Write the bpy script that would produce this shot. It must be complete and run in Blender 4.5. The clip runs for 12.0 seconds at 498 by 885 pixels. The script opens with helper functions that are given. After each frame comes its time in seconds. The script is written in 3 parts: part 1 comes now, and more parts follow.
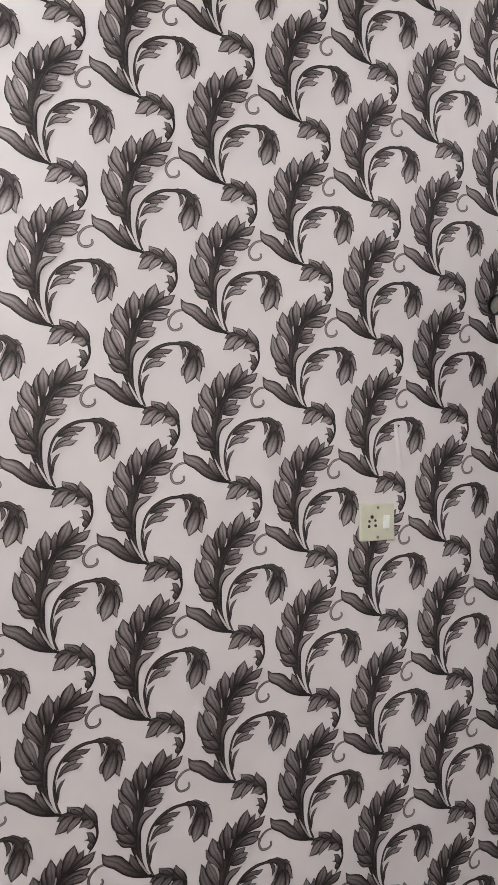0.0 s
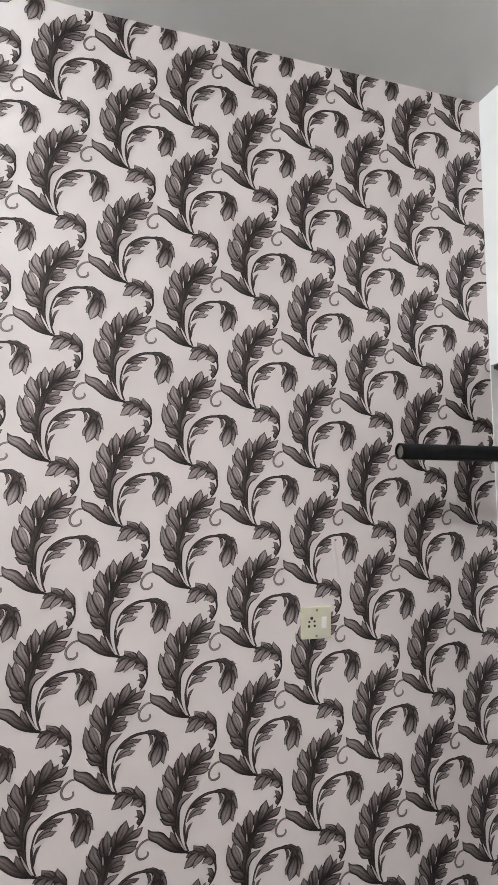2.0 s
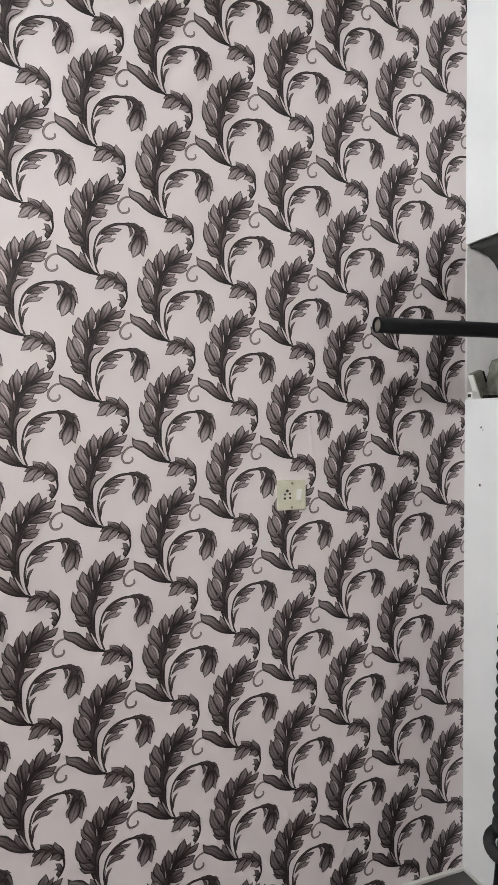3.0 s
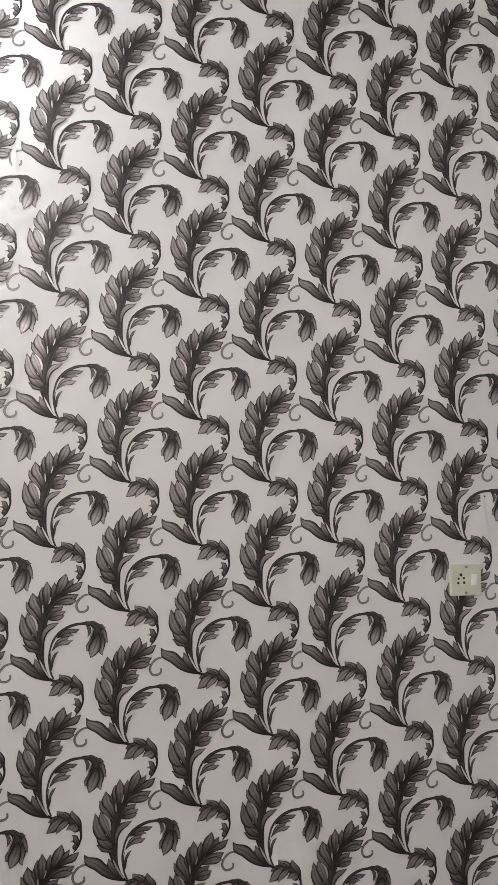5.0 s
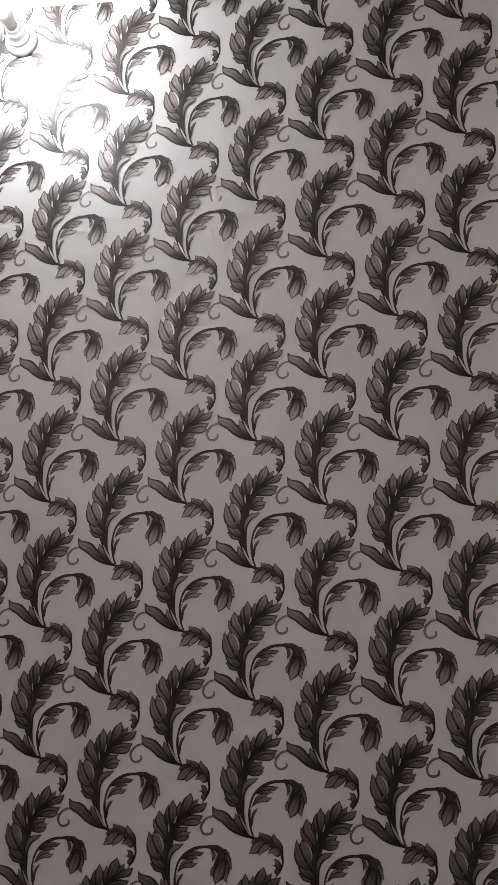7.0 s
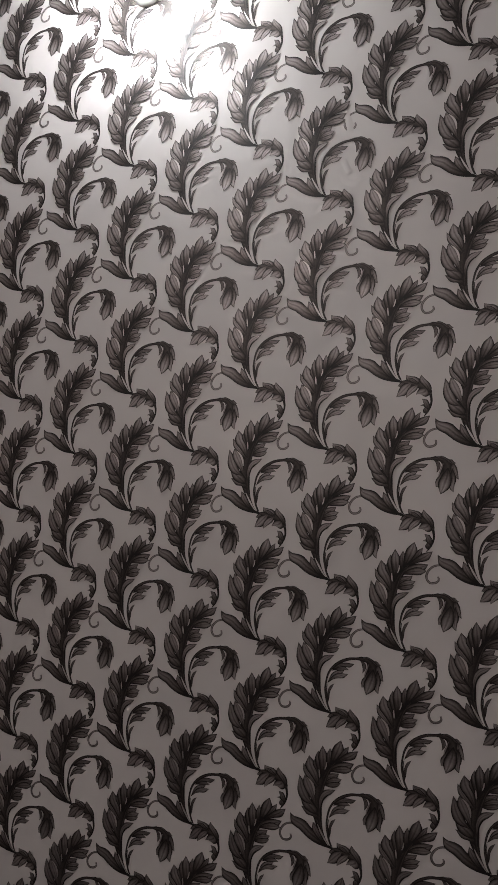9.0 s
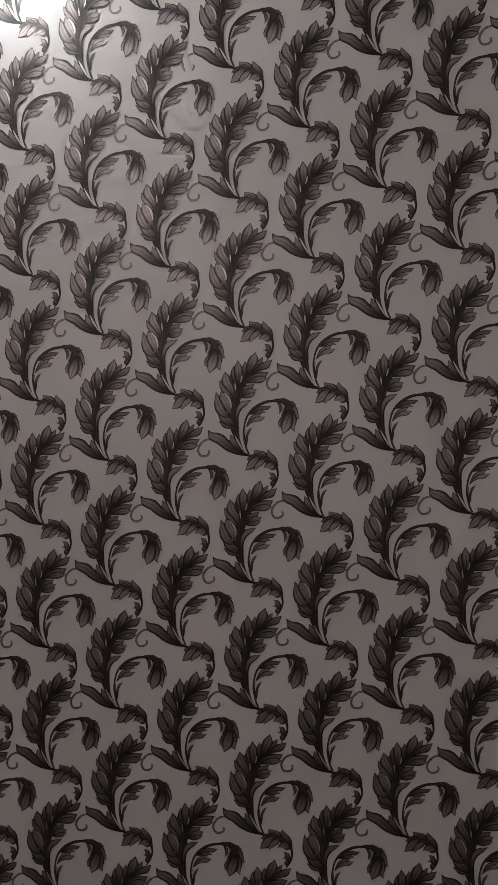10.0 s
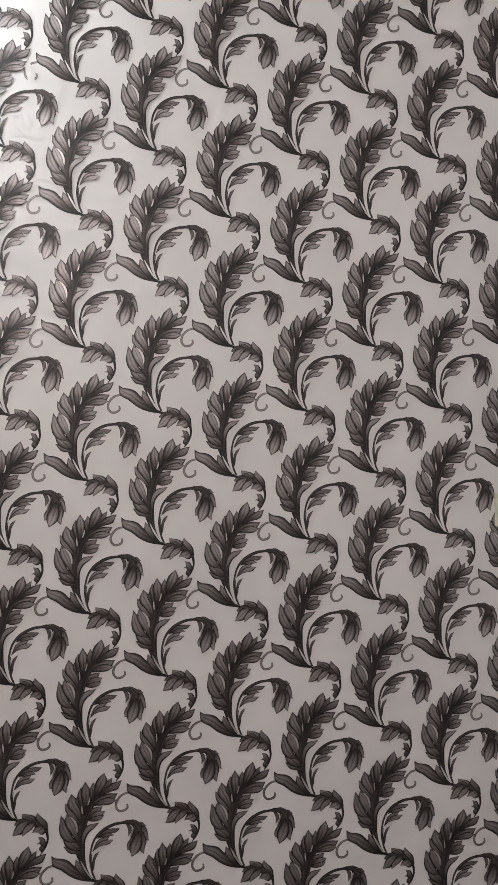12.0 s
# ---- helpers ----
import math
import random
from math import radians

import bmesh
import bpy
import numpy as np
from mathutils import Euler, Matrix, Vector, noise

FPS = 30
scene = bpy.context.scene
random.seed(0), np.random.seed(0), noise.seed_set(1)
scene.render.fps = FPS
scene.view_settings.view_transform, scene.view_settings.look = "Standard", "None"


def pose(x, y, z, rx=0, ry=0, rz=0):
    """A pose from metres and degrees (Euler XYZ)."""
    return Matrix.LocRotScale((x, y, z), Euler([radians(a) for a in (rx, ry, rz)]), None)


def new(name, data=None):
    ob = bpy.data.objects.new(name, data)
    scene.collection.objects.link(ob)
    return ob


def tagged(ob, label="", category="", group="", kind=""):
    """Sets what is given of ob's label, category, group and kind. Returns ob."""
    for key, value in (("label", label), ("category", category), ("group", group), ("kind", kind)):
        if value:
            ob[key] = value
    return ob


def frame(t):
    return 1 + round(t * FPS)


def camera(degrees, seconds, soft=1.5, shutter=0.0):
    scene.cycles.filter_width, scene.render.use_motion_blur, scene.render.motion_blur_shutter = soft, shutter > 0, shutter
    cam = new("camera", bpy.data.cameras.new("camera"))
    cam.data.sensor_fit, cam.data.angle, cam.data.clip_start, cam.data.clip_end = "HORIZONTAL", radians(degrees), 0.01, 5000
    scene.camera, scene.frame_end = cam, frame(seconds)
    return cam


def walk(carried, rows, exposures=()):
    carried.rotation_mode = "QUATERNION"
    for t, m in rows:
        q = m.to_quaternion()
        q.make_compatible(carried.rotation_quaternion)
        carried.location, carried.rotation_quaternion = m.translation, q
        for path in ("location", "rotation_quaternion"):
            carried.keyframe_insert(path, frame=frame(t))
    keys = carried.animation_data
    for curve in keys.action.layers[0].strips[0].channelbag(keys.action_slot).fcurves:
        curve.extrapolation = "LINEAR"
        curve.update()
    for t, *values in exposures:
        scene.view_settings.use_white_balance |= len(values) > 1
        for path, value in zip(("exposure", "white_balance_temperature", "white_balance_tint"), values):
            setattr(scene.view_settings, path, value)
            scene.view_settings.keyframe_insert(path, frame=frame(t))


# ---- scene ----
SOFT = 1.25
cam = camera(42.01, 12.0, soft=SOFT)
ROWS = [
    (0, pose(-0.750, -1.308, 1.408, 90.25, 0.98, -18.65)),
    (0.5, pose(-0.734, -1.400, 1.482, 90.18, 0.24, -21.43)),
    (1, pose(-0.744, -1.424, 1.510, 96.10, 0.48, -23.52)),
    (1.5, pose(-0.749, -1.554, 1.520, 98.90, 0.97, -21.32)),
    (2, pose(-0.742, -1.645, 1.503, 96.82, 0.11, -18.40)),
    (2.5, pose(-0.752, -1.639, 1.430, 90.46, 1.08, -21.30)),
    (2.7, pose(-0.769, -1.645, 1.431, 88.11, 0.43, -22.22)),
    (4.3, pose(-0.797, -1.647, 1.451, 91.90, 0.55, -13.22)),
    (4.5, pose(-0.813, -1.647, 1.461, 92.74, 0.24, -12.75)),
    (5, pose(-0.836, -1.636, 1.473, 94.00, 0.22, -8.72)),
    (5.5, pose(-0.837, -1.639, 1.481, 96.42, 0.13, -5.39)),
    (6, pose(-0.872, -1.633, 1.489, 95.79, 0.34, -2.80)),
    (6.5, pose(-0.899, -1.619, 1.481, 95.69, -0.09, 1.42)),
    (7, pose(-0.913, -1.612, 1.479, 95.71, -0.50, 5.79)),
    (7.5, pose(-0.955, -1.603, 1.488, 96.06, -1.02, 9.58)),
    (7.7, pose(-0.955, -1.601, 1.494, 95.97, -1.19, 11.65)),
    (9.3, pose(-0.940, -1.561, 1.418, 91.39, 0.53, 17.63)),
    (9.5, pose(-0.971, -1.569, 1.423, 90.22, 1.30, 13.34)),
    (10, pose(-0.912, -1.588, 1.393, 88.90, 2.20, 5.20)),
    (10.5, pose(-0.869, -1.611, 1.377, 88.02, 1.46, -1.49)),
    (11, pose(-0.836, -1.614, 1.390, 87.22, 0.92, -6.43)),
    (11.5, pose(-0.844, -1.569, 1.404, 89.10, 1.55, -9.94)),
    (12, pose(-0.845, -1.567, 1.404, 90.30, 1.20, -6.26)),
]
EXPOSURES = [(0, 1.08, 6330, 8), (2.7, 1.05, 6350, 8), (4.5, 1.1, 6340, 8), (5.0, 0.82, 6330, 7), (5.5, 0.74, 6330, 7), (6.5, 0.46, 6400, 7), (6.8, 0.14, 6450, 8), (7.2, -0.66, 6480, 10), (7.7, -0.64, 6520, 11), (9.5, -0.83, 6750, 12), (10.1, -0.87, 6680, 12), (10.5, 0.13, 6450, 11), (11, 0.55, 6450, 10), (11.5, 0.62, 6480, 9), (12, 0.63, 6430, 7)]
walk(cam, ROWS, EXPOSURES)

# ---- sizes of the room, in metres ----
WALL_X = 0.597       # the white wall's face
LEFT_X = -2.90
BACK_Y = -4.60
CEIL = 2.865
DX = 0.1767          # from one column of the print to the next
DZ = 0.3147          # from one motif to the next one below it
NODE_Z = 1.3285        # height of the print's node above the socket

# ---- world and light ----
world = bpy.data.worlds.new("world")
scene.world = world
world.use_nodes = True
wn = world.node_tree
sky = wn.nodes.new("ShaderNodeTexSky")
sky.sky_type = "NISHITA"
sky.sun_disc = False
sky.sun_elevation = radians(35)
sky.sun_rotation = radians(200)
wn.links.new(sky.outputs["Color"], wn.nodes["Background"].inputs["Color"])
wn.nodes["Background"].inputs["Strength"].default_value = 0.08

FILL_POWER = 395.0   # added fill lamp on the ceiling, out of view
BULB_POWER = 1300.0


# ---- materials ----
def material(name):
    m = bpy.data.materials.new(name)
    m.use_nodes = True
    nt = m.node_tree
    return m, nt, nt.nodes["Principled BSDF"]


def node(nt, kind, **inputs):
    n = nt.nodes.new(kind)
    for k, v in inputs.items():
        n.inputs[k.replace("_", " ")].default_value = v
    return n


def coords(nt, scale=(1, 1, 1)):
    tc = nt.nodes.new("ShaderNodeTexCoord")
    mp = nt.nodes.new("ShaderNodeMapping")
    mp.inputs["Scale"].default_value = scale
    nt.links.new(tc.outputs["Object"], mp.inputs["Vector"])
    return mp.outputs["Vector"]


def ramp(nt, fac, stops):
    r = nt.nodes.new("ShaderNodeValToRGB")
    r.color_ramp.elements[0].position, r.color_ramp.elements[0].color = stops[0][0], (*stops[0][1], 1)
    r.color_ramp.elements[1].position, r.color_ramp.elements[1].color = stops[-1][0], (*stops[-1][1], 1)
    for p, c in stops[1:-1]:
        r.color_ramp.elements.new(p).color = (*c, 1)
    nt.links.new(fac, r.inputs["Fac"])
    return r.outputs["Color"]


def noisy(name, low, high, rough=0.6, scale=6.0, fine=140.0, bump=0.15, depth=0.0006, metal=0.0, spec=0.5, coat=0.0):
    """A surface with broad mottling between two colours, and fine relief."""
    m, nt, b = material(name)
    v = coords(nt)
    broad = node(nt, "ShaderNodeTexNoise", Scale=scale, Detail=5.0, Roughness=0.6)
    small = node(nt, "ShaderNodeTexNoise", Scale=fine, Detail=3.0)
    nt.links.new(v, broad.inputs["Vector"])
    nt.links.new(v, small.inputs["Vector"])
    nt.links.new(ramp(nt, broad.outputs["Fac"], [(0.3, low), (0.7, high)]), b.inputs["Base Color"])
    bm = node(nt, "ShaderNodeBump", Strength=bump, Distance=depth)
    nt.links.new(small.outputs["Fac"], bm.inputs["Height"])
    nt.links.new(bm.outputs["Normal"], b.inputs["Normal"])
    b.inputs["Roughness"].default_value = rough
    b.inputs["Metallic"].default_value = metal
    b.inputs["Specular IOR Level"].default_value = spec
    b.inputs["Coat Weight"].default_value = coat
    return m


PAPER_ROUGH = 0.52


def vinyl(nt, b, v):
    """Fine pressed grain and slight hollows of a vinyl wallpaper."""
    grain = node(nt, "ShaderNodeTexNoise", Scale=900.0, Detail=2.0)
    hollow = node(nt, "ShaderNodeTexNoise", Scale=9.0, Detail=2.0)
    nt.links.new(v, grain.inputs["Vector"])
    nt.links.new(v, hollow.inputs["Vector"])
    one = node(nt, "ShaderNodeBump", Strength=0.12, Distance=0.0003)
    two = node(nt, "ShaderNodeBump", Strength=0.25, Distance=0.004)
    nt.links.new(grain.outputs["Fac"], one.inputs["Height"])
    nt.links.new(hollow.outputs["Fac"], two.inputs["Height"])
    nt.links.new(two.outputs["Normal"], one.inputs["Normal"])
    nt.links.new(one.outputs["Normal"], b.inputs["Normal"])
    b.inputs["Roughness"].default_value = PAPER_ROUGH
    b.inputs["Specular IOR Level"].default_value = 0.5
    b.inputs["IOR"].default_value = 1.75


def make_paper():
    m, nt, b = material("wallpaper_ground")
    v = coords(nt)
    n = node(nt, "ShaderNodeTexNoise", Scale=3.0, Detail=4.0)
    nt.links.new(v, n.inputs["Vector"])
    nt.links.new(ramp(nt, n.outputs["Fac"], [(0.3, (0.635, 0.573, 0.566)), (0.7, (0.680, 0.616, 0.606))]), b.inputs["Base Color"])
    vinyl(nt, b, v)
    return m


def make_ink():
    m, nt, b = material("wallpaper_ink")
    at = nt.nodes.new("ShaderNodeAttribute")
    at.attribute_name = "ink"
    v = coords(nt)
    n = node(nt, "ShaderNodeTexNoise", Scale=260.0, Detail=4.0)
    nt.links.new(v, n.inputs["Vector"])
    mix = nt.nodes.new("ShaderNodeMath")
    mix.operation = "MULTIPLY_ADD"
    mix.inputs[1].default_value = 0.25
    nt.links.new(n.outputs["Fac"], mix.inputs[0])
    sub = nt.nodes.new("ShaderNodeMath")
    sub.operation = "SUBTRACT"
    sub.inputs[1].default_value = 0.125
    nt.links.new(at.outputs["Fac"], sub.inputs[0])
    nt.links.new(sub.outputs[0], mix.inputs[2])
    stops = [(0.0, (0.005, 0.003, 0.003)), (0.15, (0.020, 0.013, 0.012)), (0.35, (0.095, 0.075, 0.072)), (0.6, (0.255, 0.215, 0.212)), (0.9, (0.43, 0.375, 0.372)), (1.0, (0.64, 0.575, 0.57))]
    nt.links.new(ramp(nt, mix.outputs[0], stops), b.inputs["Base Color"])
    vinyl(nt, b, v)
    # the pale parts of the lobes are printed in silver, the outlines in matt black
    silver = node(nt, "ShaderNodeMapRange")
    for key, value in (("From Min", 0.05), ("From Max", 0.55), ("To Min", 0.10), ("To Max", 0.94)):
        silver.inputs[key].default_value = value
    nt.links.new(mix.outputs[0], silver.inputs["Value"])
    nt.links.new(silver.outputs["Result"], b.inputs["Metallic"])
    b.inputs["Specular IOR Level"].default_value = 0.22
    return m


PAPER = make_paper()
INK = make_ink()
WHITE_WALL = noisy("white_emulsion", (0.77, 0.762, 0.758), (0.83, 0.822, 0.818), rough=0.55, scale=4.0, fine=90, bump=0.12, depth=0.001)
JAMB = noisy("bare_grey_plaster", (0.67, 0.655, 0.64), (0.79, 0.775, 0.76), rough=0.8, scale=14.0, fine=160, bump=0.4, depth=0.001)
# brown for the unseen walls, chosen dark to cut reflections in the paper
DULL_WALL = noisy("unseen_wall_brown", (0.15, 0.122, 0.108), (0.20, 0.165, 0.148), rough=0.7, scale=4.0, fine=90, bump=0.12, depth=0.001)
CEILING = noisy("ceiling_emulsion", (0.64, 0.64, 0.62), (0.72, 0.71, 0.69), rough=0.85, scale=2.5, fine=60, bump=0.2, depth=0.001)
FLOOR = noisy("grey_floor_tile", (0.035, 0.032, 0.030), (0.065, 0.060, 0.057), rough=0.3, scale=5.0, fine=80, bump=0.05)
SKIRT = noisy("pale_skirting_tile", (0.52, 0.50, 0.47), (0.62, 0.60, 0.57), rough=0.3, scale=7.0, fine=80, bump=0.05)
PLATE = noisy("aged_cream_plastic", (0.50, 0.475, 0.36), (0.60, 0.575, 0.45), rough=0.35, scale=20.0, fine=300, bump=0.05, depth=0.0002)
ROCKER = noisy("white_plastic", (0.80, 0.79, 0.74), (0.84, 0.83, 0.78), rough=0.25, scale=20.0, fine=300, bump=0.03, depth=0.0002)
HOLE = noisy("dark_slot", (0.012, 0.012, 0.012), (0.02, 0.02, 0.02), rough=0.6)
BRASS = noisy("dull_screw", (0.20, 0.17, 0.12), (0.30, 0.26, 0.18), rough=0.4, metal=0.9, fine=400)
BLACK = noisy("black_paint", (0.006, 0.006, 0.007), (0.012, 0.012, 0.013), rough=0.5, scale=25, fine=260, bump=0.12, depth=0.0003, spec=0.10)
TUBE_IN = noisy("brown_plug", (0.07, 0.06, 0.05), (0.16, 0.14, 0.12), rough=0.6, scale=60, fine=300)
CLOTH = noisy("charcoal_cloth", (0.009, 0.009, 0.010), (0.040, 0.039, 0.041), rough=0.75, scale=30, fine=900, bump=0.5, depth=0.0008, spec=0.2)
DARKPANE = noisy("dark_shutter", (0.016, 0.018, 0.016), (0.030, 0.032, 0.030), rough=0.35, scale=8, fine=120, bump=0.1)
GREYBAG = noisy("grey_brown_paper", (0.09, 0.088, 0.070), (0.22, 0.212, 0.170), rough=0.7, scale=40, fine=300, bump=0.5, depth=0.001)


def make_glow(name, power, tint):
    m, nt, b = material(name)
    b.inputs["Base Color"].default_value = (0.9, 0.9, 0.9, 1)
    b.inputs["Emission Color"].default_value = (*tint, 1)
    b.inputs["Emission Strength"].default_value = power
    return m


GLOW = make_glow("lit_bulb_diffuser", BULB_POWER, (0.88, 0.96, 1.0))
# glow of the added ceiling tube that evens out the wall's light
FILL_GLOW = make_glow("fill_tube_glow", FILL_POWER, (1.0, 0.98, 0.965))


# ---- building helpers ----
def finish(bm, name, mat, smooth=False):
    me = bpy.data.meshes.new(name)
    bm.normal_update()
    bm.to_mesh(me)
    bm.free()
    me.materials.append(mat)
    if smooth:
        me.polygons.foreach_set("use_smooth", [True] * len(me.polygons))
    return me


def part(name, bm, mat, parent=None, label="", smooth=False):
    ob = new(name, finish(bm, name, mat, smooth))
    if parent is not None:
        ob.parent = parent
    if label:
        ob["label"] = label
    return ob


def box(bm, lo, hi, bevel=0.0, seg=2):
    c = [(a + b) / 2 for a, b in zip(lo, hi)]
    s = [b - a for a, b in zip(lo, hi)]
    r = bmesh.ops.create_cube(bm, size=1.0, matrix=Matrix.Translation(c) @ Matrix.Diagonal((*s, 1)))
    if bevel:
        es = list({e for v in r["verts"] for e in v.link_edges})
        bmesh.ops.bevel(bm, geom=es, offset=bevel, segments=seg, profile=0.5, affect="EDGES")
    return bm


def boxed(lo, hi, bevel=0.0, seg=2):
    return box(bmesh.new(), lo, hi, bevel, seg)


def lathe(profile, turn=None, steps=32, bm=None):
    """A turned body about z from rows of (radius, height)."""
    bm = bm or bmesh.new()
    turn = turn or Matrix.Identity(4)
    rings = []
    for r, h in profile:
        rings.append([bm.verts.new(turn @ Vector((r * math.cos(2 * math.pi * i / steps), r * math.sin(2 * math.pi * i / steps), h))) for i in range(steps)])
    for a, b in zip(rings, rings[1:]):
        for i in range(steps):
            j = (i + 1) % steps
            bm.faces.new((a[i], a[j], b[j], b[i]))
    for ring, flip in ((rings[0], True), (rings[-1], False)):
        if profile[0 if flip else -1][0] > 0.0:
            bm.faces.new(ring[::-1] if flip else ring)
    return bm


def empty(name, place=(0, 0, 0)):
    ob = new(name)
    ob.location = place
    return ob


# ---- the room ----
T = 0.20
SILL, HEAD, NICHE = 1.499, 1.980, 0.136
NICHE_Y = -1.15

wall_papered = part("wall_north", boxed((LEFT_X - T, 0.0, -0.1), (WALL_X + NICHE + 0.1, T, CEIL + 0.12)), PAPER)
tagged(wall_papered, "wall papered in pale vinyl with charcoal leaf scrolls", "wall", kind="structure")

LEAN = 0.005        # the white wall leans out a little towards the top
OUT = WALL_X + T + 0.1
bm = bmesh.new()
box(bm, (WALL_X, BACK_Y, -0.1), (OUT, -0.0005, SILL))
box(bm, (WALL_X, BACK_Y, HEAD), (OUT, -0.0005, CEIL + 0.12))
box(bm, (WALL_X, BACK_Y, SILL), (OUT, NICHE_Y, HEAD))
for v in bm.verts:
    v.co.x += LEAN * (v.co.z - 1.5)
wall_right = part("wall_east", bm, WHITE_WALL)
tagged(wall_right, "white painted wall with small nail holes", "wall", kind="structure")
# two walls out of view close the room and limit bounced light
tagged(part("wall_west", boxed((LEFT_X - T, BACK_Y, -0.1), (LEFT_X, -0.0005, CEIL + 0.12)), DULL_WALL), "unseen side wall, brown kept dark to cut bounce", "wall", kind="structure")
tagged(part("wall_south", boxed((LEFT_X - T, BACK_Y - T, -0.1), (WALL_X + T + 0.1, BACK_Y - 0.0005, CEIL + 0.12)), DULL_WALL),
       "unseen back wall, brown kept dark to cut bounce", "wall", kind="structure")
tagged(part("ceiling", boxed((LEFT_X, BACK_Y, CEIL), (WALL_X + 0.012, -0.0005, CEIL + 0.1)), CEILING),
       "plain grey-white painted ceiling", "ceiling", kind="structure")
tagged(part("floor", boxed((LEFT_X, BACK_Y, -0.1), (WALL_X, -0.0005, 0.0)), FLOOR), "grey stone tile floor", "floor", kind="structure")

# ---- the printed scrolls of the wallpaper ----
UNIT = 0.00053
# how pale a drawn lobe is across its width: dark rims, soft bellies and a vein
ACROSS = ((-1, 0.0), (-0.90, 0.04), (-0.75, 0.42), (-0.52, 0.74), (-0.26, 0.88), (-0.06, 0.62), (0.03, 0.60), (0.24, 0.92), (0.50, 0.76), (0.75, 0.42), (0.90, 0.04), (1, 0.0))


def blade(bm, lay, depth, one, two, light=1.0, root=0.05):
    """A drawn leaf between two edges that run from its root to its tip: dark rim and root, paler belly, a vein."""
    n = 14
    edges = []
    for points in (one, two):
        path = smooth_path([Vector(p) for p in points], 6)
        edges.append([path[round(i * (len(path) - 1) / n)] for i in range(n + 1)])
    ring = []
    for i, (a, c) in enumerate(zip(*edges)):
        s = i / n
        grow = min(1.0, max(0.0, (s - root) / 0.55)) ** 0.8
        fat = 1 + 0.14 * math.sin(math.pi * s) ** 2 * s
        line = []
        for k, tone in ACROSS:
            p = a * (1 - k * fat) / 2 + c * (1 + k * fat) / 2
            v = bm.verts.new((p.x * UNIT, -depth, p.y * UNIT))
            v[lay] = tone * light * (0.05 + 0.95 * grow) * (1.0 if i < n - 1 else 0.5 if i < n else 0.0)
            line.append(v)
        ring.append(line)
    for a, c in zip(ring, ring[1:]):
        for k in range(len(a) - 1):
            bm.faces.new((a[k], a[k + 1], c[k + 1], c[k]))


def smooth_path(points, per=5):
    pts = [Vector(p) for p in points]
    out = []
    for i in range(len(pts) - 1):
        p0, p1, p2, p3 = pts[max(i - 1, 0)], pts[i], pts[i + 1], pts[min(i + 2, len(pts) - 1)]
        for j in range(per):
            s = j / per
            out.append(0.5 * (2 * p1 + (p2 - p0) * s + (2 * p0 - 5 * p1 + 4 * p2 - p3) * s * s + (3 * p1 - p0 - 3 * p2 + p3) * s ** 3))
    out.append(pts[-1])
    return out


def stem(bm, lay, depth, points, tone=0.2, rim=0.0):
    """A drawn stem through rows of (x, y, width)."""
    path = smooth_path([Vector(p) for p in points])
    ring = []
    for i, p in enumerate(path):
        a, c = path[max(i - 1, 0)], path[min(i + 1, len(path) - 1)]
        tan = Vector((c.x - a.x, c.y - a.y)).normalized()
        nrm = Vector((-tan.y, tan.x))
        line = []
        for k in (-1, -0.72, 0, 0.72, 1):
            q = Vector((p.x, p.y)) + nrm * 0.5 * p.z * k
            v = bm.verts.new((q.x * UNIT, -depth, q.y * UNIT))
            v[lay] = rim if abs(k) == 1 else tone * (0.6 if k else 1.2)
            line.append(v)
        ring.append(line)
    for a, c in zip(ring, ring[1:]):
        for k in range(4):
            bm.faces.new((a[k], a[k + 1], c[k + 1], c[k]))


